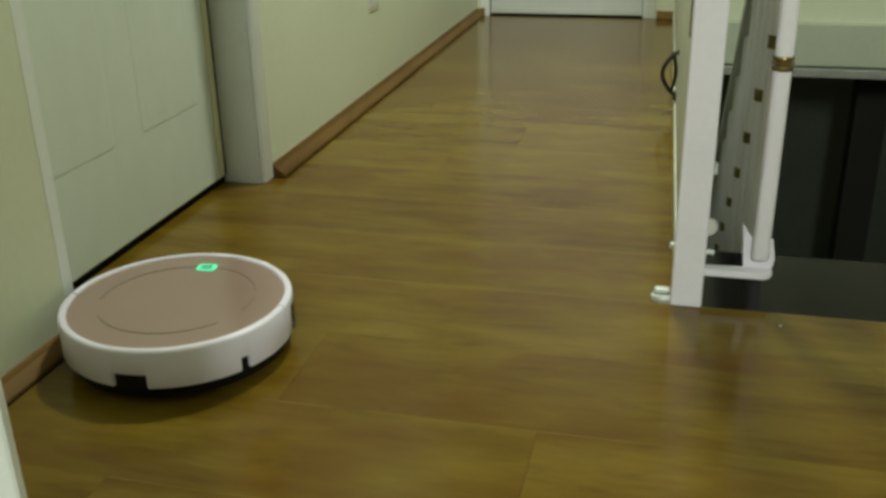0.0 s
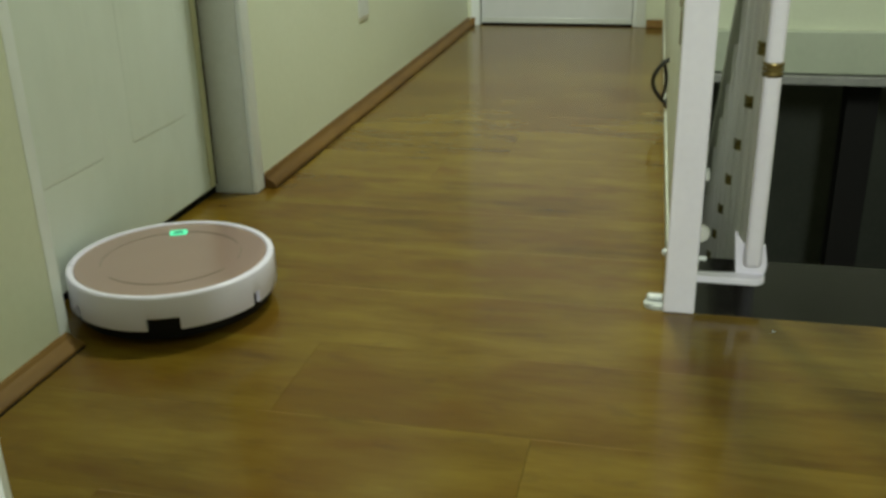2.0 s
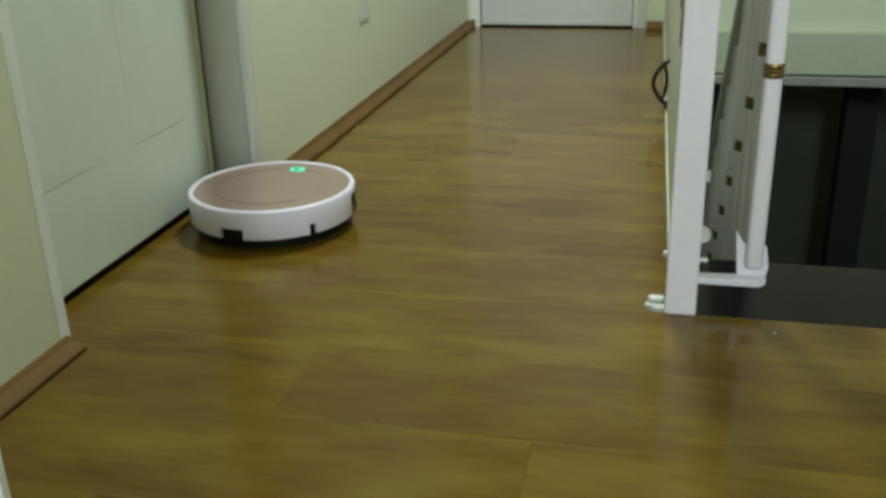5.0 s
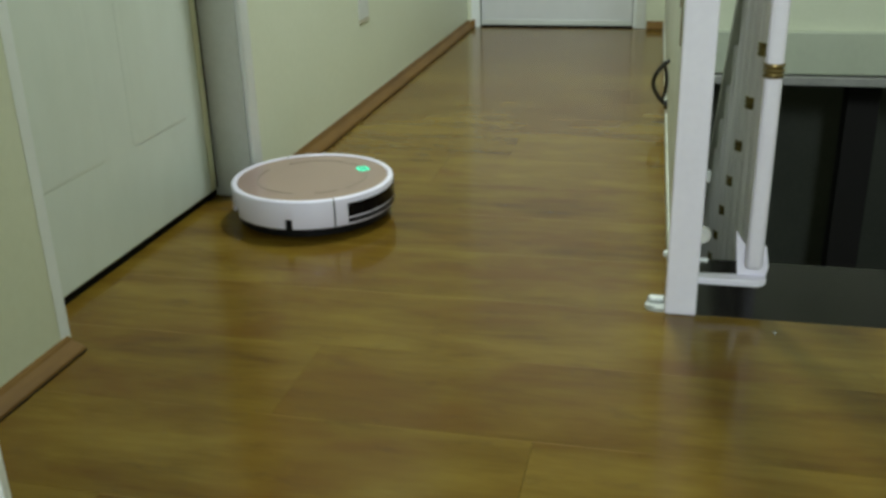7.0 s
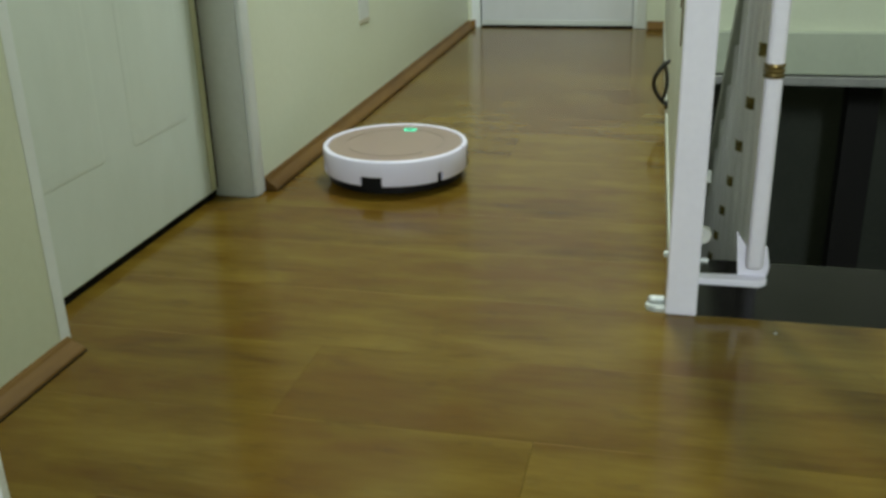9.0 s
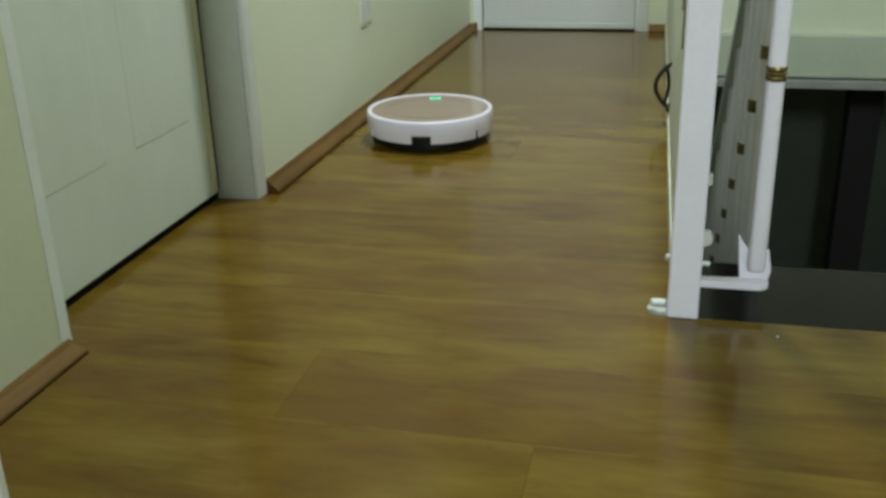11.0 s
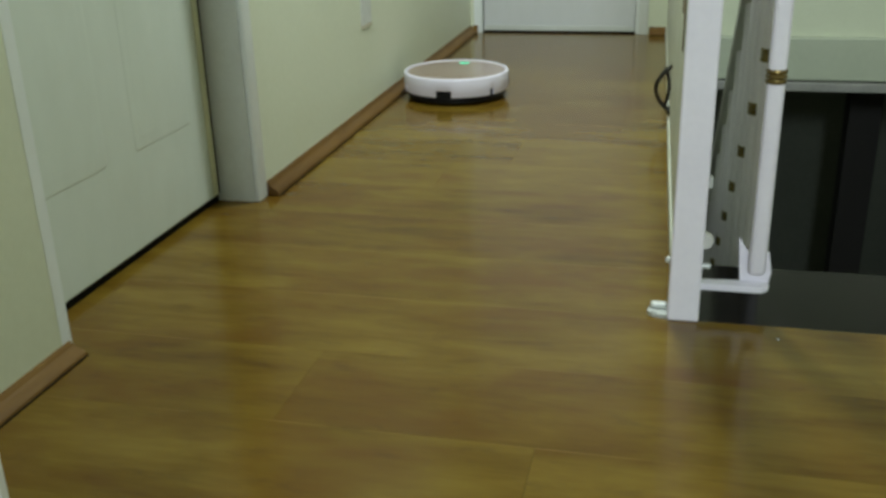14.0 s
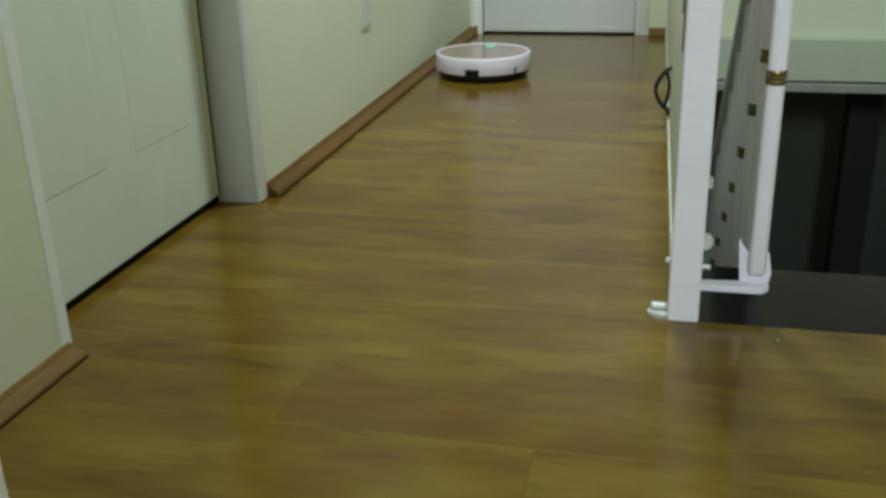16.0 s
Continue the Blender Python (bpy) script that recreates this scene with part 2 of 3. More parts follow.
def lathe(profile, a0=0.0, a1=360.0, step=3.0):
    """A closed outline of (radius, height) pairs swept round z from a0 to a1 degrees."""
    bm = bmesh.new()
    full = a1 - a0 >= 359.9
    n = max(2, round((a1 - a0) / step))
    cols = []
    for i in range(n if full else n + 1):
        a = radians(a0 + (a1 - a0) * i / n)
        cols.append([bm.verts.new((r * math.cos(a), r * math.sin(a), z)) for r, z in profile])
    m = len(profile)
    for i in range(n):
        p, q = cols[i], cols[(i + 1) % len(cols)]
        for k in range(m):
            bm.faces.new((p[k], q[k], q[(k + 1) % m], p[(k + 1) % m]))
    if not full:
        bm.faces.new(cols[0])
        bm.faces.new(cols[-1][::-1])
    bmesh.ops.recalc_face_normals(bm, faces=bm.faces[:])
    return bm


# ---- structure ----
TOP = 2.60
XL = -0.85          # left wall's face
YF = 4.10           # far wall's face
YS = 1.386          # edge of the laminate at the stair
D0, D1 = 1.119, 1.832   # door opening in the left wall
X2, YB = 2.0, -1.8      # landing's far right and back

wall_left = thing("wall_left", box(XL - 0.14, XL, 0.654, D0 - 0.015, 0, TOP), WALL, "pale green painted plaster wall beside the doorway", "wall", "structure")
part("wall_section", box(XL - 0.14, XL, D1 + 0.013, YF, 0, TOP), WALL, wall_left)
part("wall_section", box(XL - 0.14, XL, YB, -0.116, 0, TOP), WALL, wall_left)
part("lintel", box(XL - 0.14, XL, -0.116, 0.654, 2.051, TOP), WALL, wall_left)
part("wall_section", box(XL - 0.26, XL - 0.141, -0.2, 0.74, 0, TOP), WALL, wall_left)
part("lintel", box(XL - 0.14, XL, D0 - 0.015, D1 + 0.013, 2.05, TOP), WALL, wall_left)
wall_far = thing("wall_far", box(XL - 0.14, -0.80, YF, YF + 0.12, 0, TOP), WALL, "pale green painted wall at the corridor's end", "wall", "structure")
part("wall_section", box(-0.14, X2, YF, YF + 0.12, 0.0, TOP), WALL, wall_far)
part("lintel", box(-0.80, -0.14, YF, YF + 0.12, 2.05, TOP), WALL, wall_far)
thing("wall_back", box(XL - 0.14, X2 + 0.1, YB - 0.12, YB, 0, TOP), WALL, "pale green painted wall closing the landing", "wall", "structure")
thing("wall_right", box(X2, X2 + 0.12, YB, YF, -0.2, TOP), WALL, "pale green painted wall beyond the stairwell", "wall", "structure")
thing("ceiling", box(XL - 0.14, X2 + 0.12, YB - 0.12, YF + 0.12, TOP, TOP + 0.1), CEIL, "plain white ceiling", "ceiling", "structure")

# the stairwell: fascia of the far slab, soffit strip, dark lower storey
thing("slab_fascia", box(-0.02, X2, YF - 0.03, YF + 0.12, -0.172, -0.001, 0.006), FASCIA, "grey-green painted fascia of the floor slab", "fascia", "structure")
thing("slab_edge_strip", box(-0.02, X2, YF - 0.045, YF + 0.12, -0.214, -0.1785, 0.004), RAIL, "grey metal strip under the slab's edge", "strip", "structure")
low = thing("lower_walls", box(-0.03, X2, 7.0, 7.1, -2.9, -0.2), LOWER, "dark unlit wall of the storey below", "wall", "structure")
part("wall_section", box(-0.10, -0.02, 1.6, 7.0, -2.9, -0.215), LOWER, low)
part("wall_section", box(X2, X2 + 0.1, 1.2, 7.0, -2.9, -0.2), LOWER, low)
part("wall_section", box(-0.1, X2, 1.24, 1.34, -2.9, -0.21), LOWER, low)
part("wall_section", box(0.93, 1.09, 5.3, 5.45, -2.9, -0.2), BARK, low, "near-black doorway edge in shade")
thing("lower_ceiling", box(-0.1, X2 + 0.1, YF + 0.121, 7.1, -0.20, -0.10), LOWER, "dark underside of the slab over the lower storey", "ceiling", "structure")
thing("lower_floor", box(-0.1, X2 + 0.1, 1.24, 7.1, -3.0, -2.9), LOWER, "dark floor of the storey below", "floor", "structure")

# ---- laminate floor: separate planks ----
floor = thing("floor", box(XL - 0.14, X2, YB, YS, -0.10, -0.012), GAP, "glossy yellow-brown oak laminate floor", "floor", "structure")
part("subfloor", box(XL - 0.14, 0.019, YS, YF, -0.10, -0.012), GAP, floor)
made = {}


def plank(x0, x1, y0, y1):
    key = (round(x1 - x0, 4), round(y1 - y0, 4))
    if key not in made:
        bm = box(-key[0] / 2, key[0] / 2, -key[1] / 2, key[1] / 2, -0.012, 0.0)
        made[key] = mesh("plank", bm, OAK)
    ob = new("plank", made[key])
    ob.parent = floor
    ob.location = ((x0 + x1) / 2, (y0 + y1) / 2, 0)


dice = random.Random(4)
row_y, i = 0.993 - 15 * PW, 0
while row_y < YF:
    y0, y1 = max(row_y, YB), min(row_y + PW, YF)
    start = -0.134 + (0.0 if i == 14 else dice.uniform(-0.6, 0.6))
    pieces = ((XL - 0.135, X2, y0, y1),) if y1 <= YS + 0.002 else ((XL - 0.135, 0.02, y0, y1), (0.0205, X2, y0, YS))
    for xl, xr, lo, hi in pieces:
        if hi - lo < 0.004:
            continue
        x = start - 2 * PL
        while x < xr:
            a, b = max(x, xl), min(x + PL, xr)
            if b - a > 0.01:
                plank(a + 0.0002, b - 0.0002, lo + 0.00015, hi - 0.00015)
            x += PL
    row_y += PW
    i += 1

# ---- skirting ----
profile = [(0, 0.0015), (0.0285, 0.0015), (0.029, 0.004), (0.0275, 0.0085), (0.024, 0.0125), (0.019, 0.016), (0.013, 0.0195), (0.0085, 0.0235), (0.006, 0.0285), (0.004, 0.0315), (0, 0.032)]


def skirting(a, b, axis="y", face=XL, flip=1, tall=1.0):
    pts = [(face + flip * u, v * tall) for u, v in profile]
    ob = thing("baseboard", prism(pts, axis, a, b), SKIRT, "brown wood-grain laminate skirting along the wall", "baseboard", "structure")
    # thin black strip on the floor paints in the skirting's gap shadow
    part("shadow_line", prism([(face + flip * u, v) for u, v in ((0.0287, 0.0002), (0.0312, 0.0002), (0.0312, 0.0012), (0.0287, 0.0012))], axis, a, b), GAP, ob, "black strip for the skirting's shadow line on the floor")
    return ob


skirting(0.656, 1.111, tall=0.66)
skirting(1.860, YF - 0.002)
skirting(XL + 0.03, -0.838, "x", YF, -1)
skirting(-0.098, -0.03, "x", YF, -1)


# ---- doors ----
def raised(x0, x1, z0, z1, back, rise, slope):
    """A shallow raised field on a leaf, its edges sloping gently up over a few millimetres."""
    bm = box(x0, x1, -slope, slope, z0, z1, slope * 0.98, segments=5)
    for v in bm.verts:
        v.co.y = back + v.co.y * rise / slope
    return bm


def door(name, label, at, width, height, recess, panels, casing, gap, knob_side, paint=None):
    """A door in an opening along local x, seen from local -y; y = 0 is the wall's face."""
    d = holder(name, label, "door", "structure")
    d.matrix_world = at
    w = width
    paint = paint or DOOR
    part("leaf", box(0.004, w - 0.0155 - gap, recess, recess + 0.035, 0.006 + 0.75 * gap, height - 0.024, 0.004), paint, d)
    for px0, px1 in panels:
        for z0, z1 in ((0.195, 0.86), (1.02, 1.88)):
            rim = part("panel_moulding", raised(px0, px1, z0, z1, recess, 0.0007, 0.010), paint, d, smooth=True)
            part("panel", raised(px0 + 0.020, px1 - 0.020, z0 + 0.020, z1 - 0.020, recess - 0.0006, 0.0003, 0.010), paint, rim, smooth=True)
    # black strips under and beside the leaf paint in the shade of its gaps
    part("threshold_shade", box(0.003, w - 0.015, recess + 0.006, recess + 0.030, 0.0005, 0.0055 + 0.75 * gap), GAP, d, "black strip for the shade under the leaf")
    part("side_gap_shade", box(w - 0.0152 - gap, w - 0.0145, recess + 0.0015, recess + 0.030, 0.0185, height - 0.02), GAP, d, "black strip for the shade beside the leaf")
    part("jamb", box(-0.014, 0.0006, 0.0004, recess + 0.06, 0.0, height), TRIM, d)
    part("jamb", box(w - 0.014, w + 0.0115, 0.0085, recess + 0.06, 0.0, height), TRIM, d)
    # casing corner whiter than the jamb: lamp light on it is put into the colour
    part("lit_corner_bead", box(w - 0.0155, w + (0.012 if casing > 0.03 else 0.0265), -0.004, 0.0083, 0.0, height, 0.0045, segments=3), CASING, d, smooth=True)
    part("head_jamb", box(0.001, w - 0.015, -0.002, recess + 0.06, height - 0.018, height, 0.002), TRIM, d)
    part("casing", box(-casing, 0.0, -0.0006, 0.004, 0.0, height + 0.03), CASING, d)
    if casing > 0.03:
        part("casing", box(w + 0.0, w + casing, -0.0095, -0.0035, 0.0, height + 0.03, 0.0025), TRIM, d)
    else:
        # the jamb's shadow on the leaf, painted in as a cream strip
        part("jamb_shadow_strip", box(w - 0.0158 - gap - 0.022, w - 0.0158 - gap, recess - 0.003, recess - 0.0004, 0.02, height - 0.026, 0.001), CREAM, d, "cream strip painted in for the jamb's shadow on the leaf")
    part("head_casing", box(0.001, w - 0.001, -0.0085, -0.0025, height - 0.010, height + 0.03, 0.002), TRIM, d)
    kx = w - 0.10 if knob_side > 0 else 0.07
    part("handle", turned(lathe([(0.0, 0.0), (0.024, 0.0), (0.024, 0.006), (0.010, 0.010), (0.010, 0.035), (0.026, 0.042), (0.028, 0.055), (0.0, 0.064)], step=18), pose(kx, recess, 1.0, 90)), BRASS, d, "round brass handle", True)
    return d


door("door_1", "closed off-white panelled door with white frame", pose(XL, D0, 0, 0, 0, 90), D1 - D0, 2.05, 0.088, ((0.09, 0.296), (0.389, 0.60)), 0.023, 0.0135, -1)
door("door_2", "closed white door at the corridor's end", pose(-0.80, YF, 0, 0, 0, 0), 0.66, 2.05, 0.02, ((0.09, 0.28), (0.36, 0.55)), 0.036, 0.002, 1, DOOR2)

far_door = bpy.data.objects["door_2"]
part("bottom_strip", box(0.004, 0.642, 0.0165, 0.0198, 0.0085, 0.030, 0.0012), TRIM, far_door, "white strip along the leaf's foot")

# white door standing ajar at the near end of the left wall
ajar = holder("door_3", "white door leaf standing ajar", "door", "structure")
ajar.matrix_world = pose(XL + 0.002, -0.085, 0, 0, 0, 38.0)
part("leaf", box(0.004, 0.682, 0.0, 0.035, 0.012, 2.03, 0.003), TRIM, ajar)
for z0, z1 in ((0.195, 0.86), (1.02, 1.88)):
    part("panel", box(0.10, 0.60, -0.002, 0.004, z0, z1, 0.0012), TRIM, ajar)
part("handle", turned(lathe([(0.0, 0.0), (0.024, 0.0), (0.024, 0.006), (0.010, 0.010), (0.010, 0.035), (0.026, 0.042), (0.028, 0.055), (0.0, 0.064)], step=18), pose(0.62, 0.0, 1.0, 90)), BRASS, ajar, "round brass handle", True)
frame_3 = holder("door_frame", "white painted frame of the doorway", "door frame", "structure")
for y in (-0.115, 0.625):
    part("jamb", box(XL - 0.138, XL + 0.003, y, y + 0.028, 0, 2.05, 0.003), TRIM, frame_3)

# faint plate on the left wall
plate = holder("blank_wall_plate", "small pale green blank plate on the wall", "wall plate", at=(XL, 2.636, 0.305))
part("cover", box(0.0, 0.003, -0.045, 0.045, -0.048, 0.06, 0.001), TRIM, plate)
part("lower_edge", box(0.0, 0.0035, -0.044, 0.044, -0.058, -0.0485, 0.001), TAN, plate, "brownish soiled lower edge")

# ---- stair side ----
# granite top tread, then steps going down away from the landing
stairs = holder("staircase", "dark polished granite stairs going down into the stairwell", "stairs", "structure")
part("landing_tread", box(0.024, X2, YS + 0.001, 1.63, -0.035, -0.003, 0.004), GRANITE, stairs)
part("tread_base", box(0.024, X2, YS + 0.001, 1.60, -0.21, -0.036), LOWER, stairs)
for k in range(1, 13):
    y0, z = 1.60 + 0.235 * (k - 1), -0.185 * k
    part("tread", box(0.03, X2, y0 - 0.0, y0 + 0.262, z - 0.03, z, 0.004), GRANITE, stairs)
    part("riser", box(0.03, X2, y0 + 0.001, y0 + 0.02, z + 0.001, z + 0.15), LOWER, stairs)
thing("opening_edge", box(0.004, 0.022, YS + 0.075, YF - 0.05, -0.215, -0.001), TRIM, "painted edge of the floor along the stairwell", "trim", "structure")

# solid guard along the corridor, chipped white
G0, G1 = (0.022, YS + 0.055), (-0.030, YF - 0.004)
run = Vector((G1[0] - G0[0], G1[1] - G0[1], 0))
turn = math.degrees(math.atan2(run.y, run.x)) - 90
guard = holder("stair_guard", "chipped white boarded guard along the stairwell", "guard")
guard.matrix_world = pose(G0[0], G0[1], 0, 0, 0, turn)
GL = run.length
for k in range(9):
    a = GL * k / 9
    part("board", box(0.003, 0.019, a + 0.001, a + GL / 9 - 0.001, 0.030, 0.93, 0.002), GUARD, guard)
part("bottom_rail", box(-0.001, 0.024, 0, GL, 0.0, 0.032, 0.003), GUARD, guard)
part("top_rail", box(-0.006, 0.030, 0, GL, 0.93, 0.965, 0.006), GUARD, guard)
for k, (a, z, h2, d2) in enumerate(((0.30, 0.35, 0.10, 0.010), (0.42, 0.40, 0.12, 0.008))):
    part("chipped_patch", box(0.0008, 0.0045, a, a + d2, z, z + h2, 0.001), SKIRT, guard, "brown chipped paint patch")

# cable loop tied to the guard
loop = holder("cable_loop", "black rubber cable loop tied to the guard", "cable", at=(0.0, 2.55, 0.11))
pts = [(-0.040 * math.sin(math.pi * s) ** 0.7 + 0.004, 0.01 * math.sin(2 * math.pi * s), 0.118 * (s - 0.5)) for s in [j / 16 for j in range(17)]]
part("cord", tube(pts, 0.0055, 8), RUBBER, loop, smooth=True)
pts = [(-0.012 + 0.010 * math.sin(math.pi * s), 0.012, 0.108 * (s - 0.5)) for s in [j / 12 for j in range(13)]]
part("cord_end", tube(pts, 0.0045, 8), RUBBER, loop, smooth=True)
part("knot", tube([(0.0, -0.01, -0.062), (0.004, 0.012, -0.052), (0.006, 0.02, -0.075)], 0.007, 8), RUBBER, loop, smooth=True)

# newel post with its foot
post = holder("gate_post", "white enamelled square steel post standing on the floor", "post", at=(0.0405, 1.404, 0))
part("tube", box(-0.0235, 0.0235, -0.0235, 0.0235, 0.0, 1.02, 0.003), STEEL, post)
part("cap", box(-0.025, 0.025, -0.025, 0.025, 1.021, 1.03, 0.003), STEEL, post)
foot = part("foot_plate", prism([(-0.024, -0.017)] + [(-0.040 - 0.014 * math.cos(radians(a)), 0.016 * math.sin(radians(a))) for a in range(-80, 81, 20)] + [(-0.024, 0.017)], "z", 0.0, 0.006), CHROME, post, "galvanised foot plate")
part("stop_block", box(-0.050, -0.024, 0.002, 0.016, 0.0062, 0.016, 0.004), CHROME, foot)
part("screw", turned(lathe([(0.0, 0), (0.0055, 0), (0.0045, 0.003), (0, 0.004)], step=30), pose(-0.043, -0.011, 0.006)), CHROME, foot, smooth=True)
part("side_screw", turned(lathe([(0.0, 0), (0.006, 0), (0.005, 0.006), (0, 0.008)], step=30), pose(-0.0236, 0.0, 0.092, 0, -90)), CHROME, post, smooth=True)
part("latch_block", box(0.024, 0.031, 0.004, 0.018, 0.207, 0.226, 0.003), CHROME, post)
# the wheel is white; its shade behind the post is put in as light grey
part("latch_wheel", turned(lathe([(0.0, -0.008), (0.012, -0.008), (0.014, -0.004), (0.014, 0.004), (0.012, 0.008), (0.0, 0.008)], step=20), pose(0.026, 0.032, 0.115, 90)), HANDRAIL, post, "round white plastic wheel, greyed for shade", True)
part("latch_pin", tube([(0.023, 0.01, 0.080), (0.031, 0.01, 0.082), (0.036, 0.01, 0.080)], 0.0045, 8), CHROME, post, smooth=True)

# stair balustrade going down beside the stairwell
BX, BY0, BSTEP, SLOPE = 0.148, 1.440, 0.155, 0.79
rail = holder("stair_balustrade", "white steel stair balustrade with brass collars, going down", "balustrade")
rail.location = (BX, BY0, 0)


def baluster(k):
    y = BSTEP * k
    top = 0.885 - SLOPE * y
    dx = 0.010 if k else 0.0
    r = 0.0162 if k else 0.0130
    foot_z = -0.75 - SLOPE * y if k else 0.062
    x = dx - 0.0032 if k else 0.0
    bar = box(x - r, x + r, y - 0.011, y + 0.011, foot_z, top, 0.008, segments=3)
    b = part("baluster", bar, STEEL, rail, smooth=True)
    cz = 0.372 if k == 0 else 0.4965 - 0.787 * y
    wide = r + 0.0026
    collar = lathe([(0.006, -0.009), (wide - 0.001, -0.0105), (wide, -0.007), (wide - 0.002, -0.003), (wide + 0.0005, 0.0), (wide - 0.002, 0.003), (wide, 0.007), (wide - 0.001, 0.0105), (0.006, 0.009)], step=20)
    part("collar", turned(collar, pose(dx - 0.0032 if k else 0.0, y, cz)), BRASS, b, "tarnished ribbed brass collar", True)


for k in range(12):
    baluster(k)
hr = [(-0.019, 0.88), (0.02, 0.88), (0.02, 0.915), (0.012, 0.925), (-0.010, 0.925), (-0.019, 0.915)]
bm = prism(hr, "y", -0.05, BSTEP * 12)
for v in bm.verts:
    v.co.z -= SLOPE * max(v.co.y, -0.05)
part("handrail", bm, HANDRAIL, rail, "grey painted sloping handrail")
bm = prism([(-0.012, -0.78), (0.012, -0.78), (0.012, -0.74), (-0.012, -0.74)], "y", 0.12, BSTEP * 12)
for v in bm.verts:
    v.co.z -= SLOPE * v.co.y
part("bottom_rail", bm, STEEL, rail)
# bent flat bracket that carries the first baluster
arm = prism([(-0.084, -0.012), (0.008, -0.012), (0.017, -0.006), (0.021, 0.002), (0.021, 0.019), (-0.084, 0.012)], "z", 0.034, 0.0445)
bmesh.ops.bevel(arm, geom=arm.edges[:], offset=0.002, segments=2, affect="EDGES")
part("bracket_arm", arm, STEEL, rail, "bent white steel bracket")
blade = prism([(-0.023, 0.0445), (0.021, 0.0445), (0.024, 0.060), (0.018, 0.094), (0.004, 0.088), (-0.014, 0.094), (-0.030, 0.118)], "y", 0.0125, 0.0185)
bmesh.ops.bevel(blade, geom=blade.edges[:], offset=0.001, segments=1, affect="EDGES")
part("bracket_blade", blade, STEEL, rail)
part("fixing_bolt", tube([(-0.09, 0.0, 0.041), (-0.08, 0.0, 0.041)], 0.007, 10), CHROME, rail, smooth=True)


# crumb of white paint fallen beside the stair's edge
crumb = thing("paint_crumb", turned(box(-0.0018, 0.0018, -0.0013, 0.0013, 0.0, 0.0016, 0.0005), pose(0.178, 1.342, 0.0, 0, 0, 30)), TRIM, "tiny white paint crumb lying on the laminate", "crumb")


# ---- robot vacuum ----
RR, ZT, ZB = 0.162, 0.083, 0.027


def shell_piece(a0, a1, z_low=ZB, mat=None):
    """A stretch of the robot's side and rim, angles from its heading."""
    prof = [(RR - 0.012, z_low), (RR - 0.002, z_low), (RR, z_low + 0.003), (RR, ZT - 0.005), (RR - 0.0008, ZT - 0.0022), (RR - 0.0028, ZT - 0.0004),
            (RR - 0.007, ZT), (RR - 0.0105, ZT - 0.0008), (RR - 0.0118, ZT - 0.003), (RR - 0.0118, ZT - 0.012)]
    return lathe(prof, a0 + 90, a1 + 90, 2.5)


robot = holder("robot_vacuum", "round white robot vacuum cleaner with rose gold lid", "robot vacuum")
rear = shell_piece(93.6, 121.9)
for a0, a1, z in ((121.9, 127.3, 0.046), (127.3, 171, ZB), (171, 188.5, 0.047), (188.5, 232.7, ZB), (232.7, 238.1, 0.046), (238.1, 266.4, ZB)):
    rear = join(rear, shell_piece(a0, a1, z))
bmesh.ops.remove_doubles(rear, verts=rear.verts[:], dist=0.00005)
part("rear_shell", rear, SHELL, robot, "glossy white plastic side shell", True)
bumper = part("bumper", shell_piece(-92.4, 92.4), SHELL, robot, "white plastic front bumper", True)
part("sensor_window", lathe([(RR - 0.003, 0.0435), (RR + 0.0008, 0.0435), (RR + 0.0008, 0.0700), (RR - 0.003, 0.0700)], 90 - 83.5, 90 + 83.5, 3), GLASS, bumper, "black glossy sensor window", True)
part("lower_stripe", lathe([(RR - 0.003, 0.0315), (RR + 0.0008, 0.0315), (RR + 0.0008, 0.0400), (RR - 0.003, 0.0400)], 90 - 83.5, 90 + 83.5, 3), BLACK, bumper, "black lower stripe", True)
for a in (93, -93):
    part("seam", lathe([(RR - 0.010, 0.030), (RR - 0.0022, 0.030), (RR - 0.0022, ZT - 0.004), (RR - 0.010, ZT - 0.004)], 90 + a - 0.75, 90 + a + 0.75, 1), BLACK, robot)
part("underbody", lathe([(0.0, 0.007), (RR - 0.020, 0.006), (RR - 0.0105, 0.010), (RR - 0.0095, 0.052), (0.0, 0.052)], step=5), BLACK, robot, "black plastic underside", True)
for a0, a1 in ((171, 188.5), (121.9, 127.3), (232.7, 238.1)):
    part("port", lathe([(RR - 0.014, 0.018), (RR - 0.0075, 0.02), (RR - 0.0075, 0.0475), (RR - 0.014, 0.0475)], a0 + 90, a1 + 90, 2), BLACK, robot)
lid = part("lid", lathe([(0.0, ZT - 0.012), (RR - 0.0121, ZT - 0.012), (RR - 0.0121, ZT - 0.0035), (RR - 0.0132, ZT - 0.0022), (0.06, ZT - 0.0018), (0.0, ZT - 0.0016)], step=4), ROSE, robot, "metallic rose gold lid", True)
for a0, a1 in ((-70, -8), (8, 100), (128, 232), (255, 280)):
    part("groove", lathe([(0.1088, ZT - 0.004), (0.1102, ZT - 0.004), (0.1102, ZT - 0.0014), (0.1088, ZT - 0.0014)], a0 + 90, a1 + 90, 4), GROOVE, lid)


def rounded(hx, hy, r, cy):
    return [(sx * (hx - r) + r * math.cos(a), cy + sy * (hy - r) + r * math.sin(a)) for sx, sy, q in ((1, 1, 0), (-1, 1, 90), (-1, -1, 180), (1, -1, 270)) for a in [radians(q + k * 22.5) for k in range(5)]]


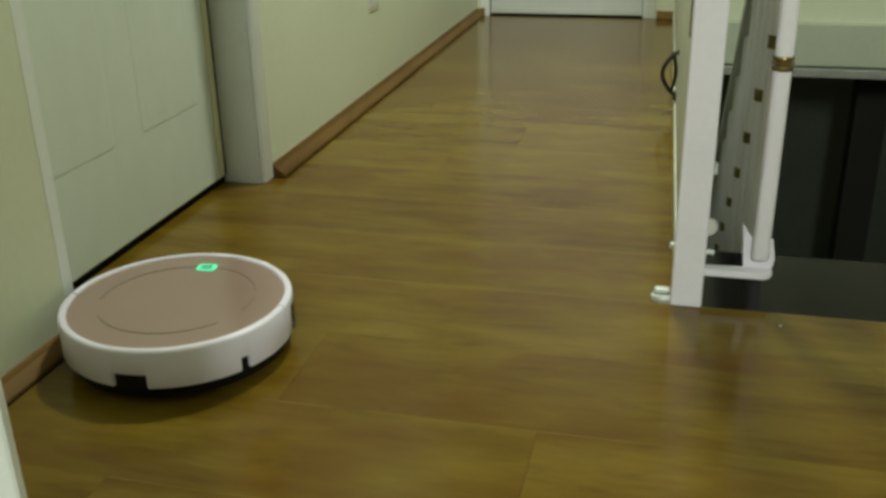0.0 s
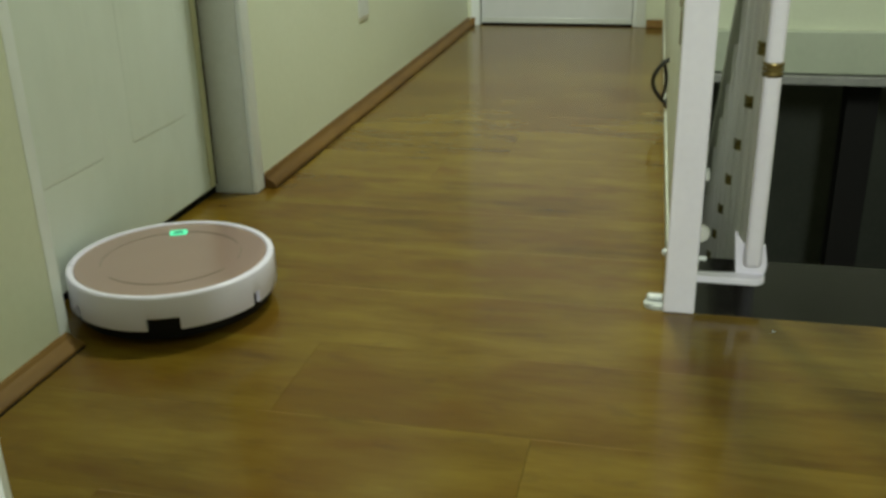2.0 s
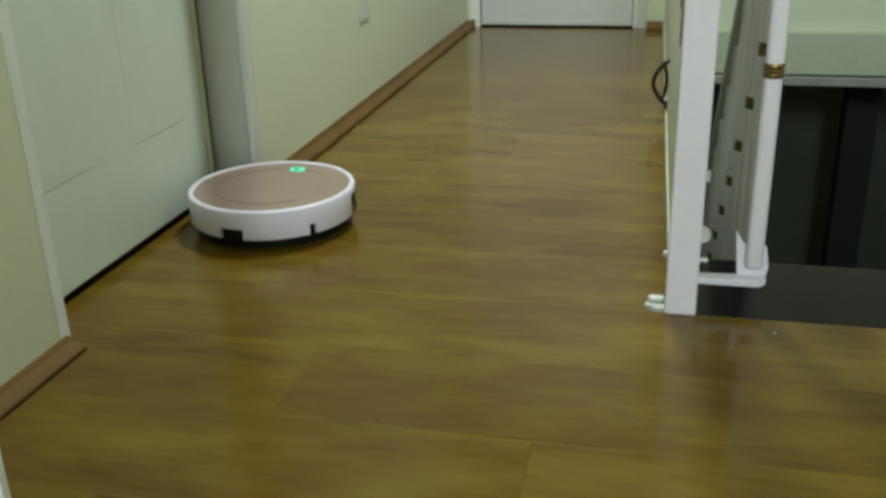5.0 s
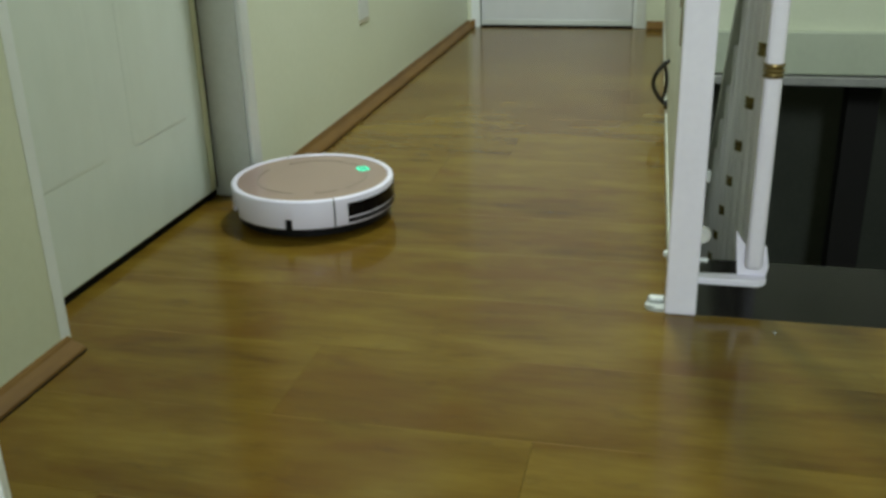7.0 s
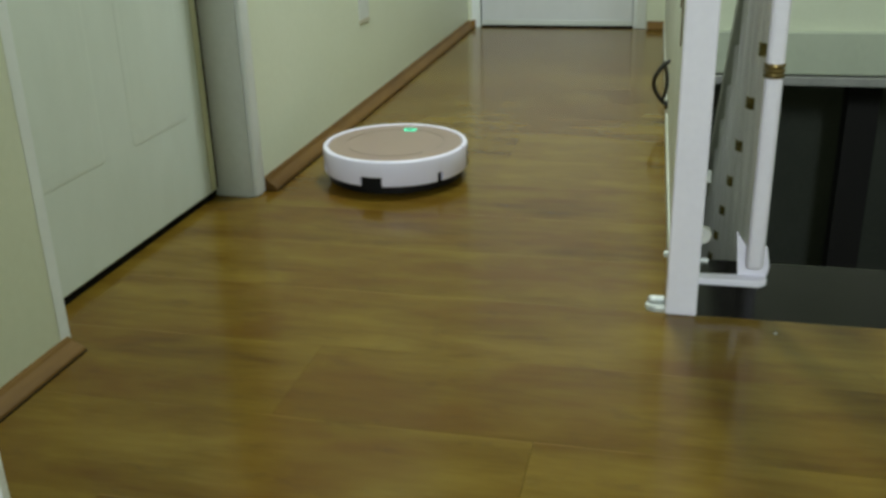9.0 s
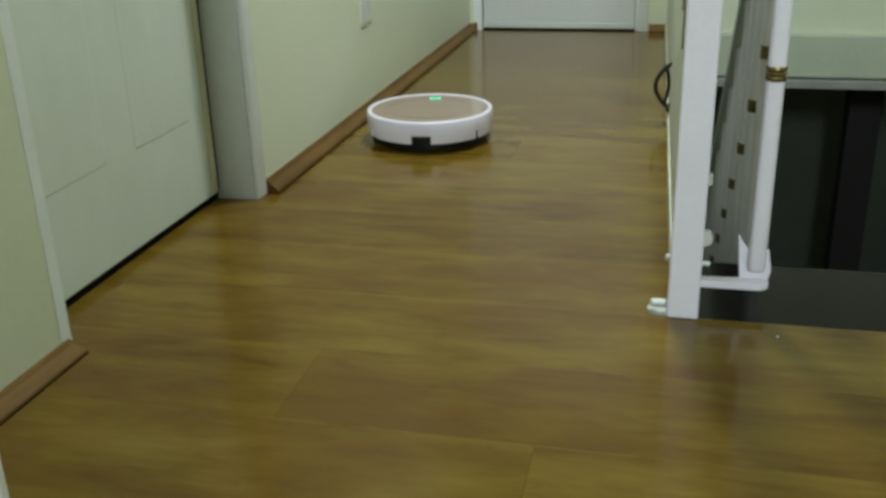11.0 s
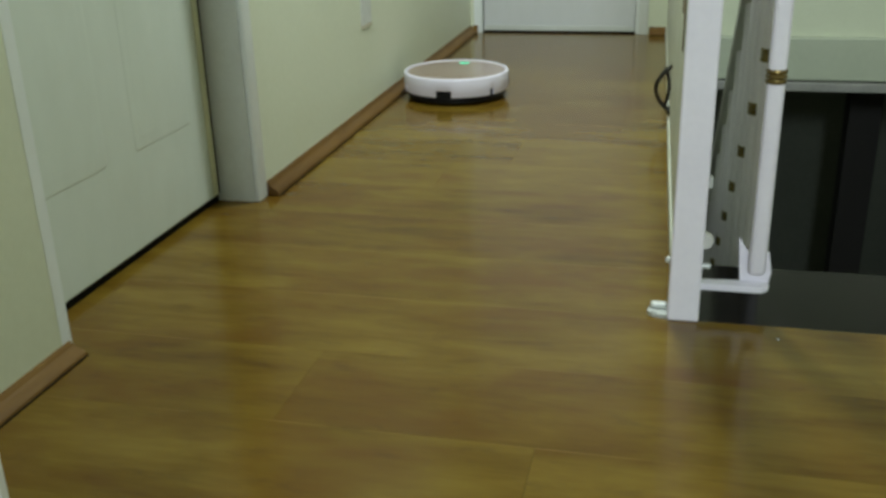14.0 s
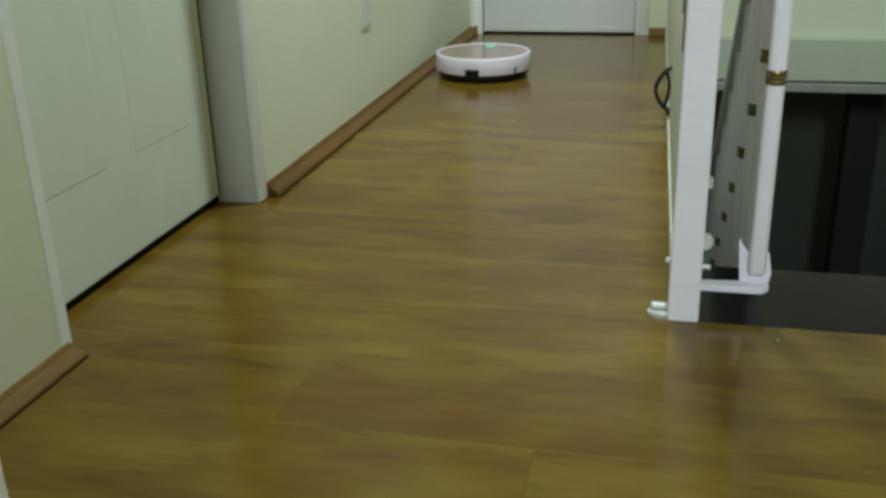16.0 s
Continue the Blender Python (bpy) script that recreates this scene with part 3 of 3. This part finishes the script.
button = part("button", prism(rounded(0.0145, 0.0115, 0.006, 0.107), "z", ZT - 0.003, ZT - 0.0006), LED, lid, "glowing green start button")
for y in (0.1030, 0.1108):
    part("mark", prism(rounded(0.0085, 0.0019, 0.0016, y), "z", ZT - 0.001, ZT - 0.0003), MARK, button)
for s in (-1, 1):
    wheel = lathe([(0.0, -0.009), (0.030, -0.009), (0.033, -0.006), (0.033, 0.006), (0.030, 0.009), (0.0, 0.009)], step=15)
    part("wheel", turned(wheel, pose(s * 0.108, 0.0, 0.033, 0, 90)), RUBBER, robot, smooth=True)
part("caster", turned(lathe([(0.0, -0.006), (0.011, -0.006), (0.011, 0.006), (0.0, 0.006)], step=20), pose(0, 0.115, 0.011, 0, 90)), RUBBER, robot, smooth=True)


# ---- what moves ----
def motions():
    rows = [
        (0.0, -0.667, 1.099, 93.9),
        (0.5, -0.700, 1.205, 120.7),
        (1.0, -0.729, 1.243, 129.4),
        (1.5, -0.760, 1.291, 115.4),
        (2.0, -0.756, 1.278, 111.7),
        (2.5, -0.759, 1.307, 91.6),
        (3.0, -0.756, 1.400, 82.4),
        (3.5, -0.751, 1.488, 83.7),
        (4.0, -0.746, 1.593, 86.2),
        (4.4, -0.744, 1.655, 86.0),
        (4.9, -0.744, 1.662, 84.0),
        (5.6, -0.741, 1.678, 77.0),
        (6.0, -0.737, 1.688, 68.0),
        (6.3, -0.730, 1.697, 49.7),
        (6.4, -0.728, 1.698, 35.5),
        (6.5, -0.725, 1.700, 32.0),
        (6.7, -0.712, 1.709, 32.5),
        (7.0, -0.685, 1.732, 37.2),
        (7.5, -0.635, 1.781, 49.7),
        (8.0, -0.607, 1.838, 72.6),
        (8.5, -0.595, 1.913, 83.7),
        (9.0, -0.589, 2.005, 86.2),
        (9.2, -0.586, 2.039, 87.0),
        (11.3, -0.605, 2.411, 96.6),
        (12.0, -0.620, 2.533, 97.2),
        (13.0, -0.641, 2.712, 95.5),
        (14.0, -0.648, 2.891, 88.3),
        (15.0, -0.641, 3.067, 86.7),
        (16.0, -0.628, 3.230, 87.2),
    ]
    walk(robot, [(t, pose(x, y, 0.0, 0, 0, heading - 90)) for t, x, y, heading in rows])


motions()
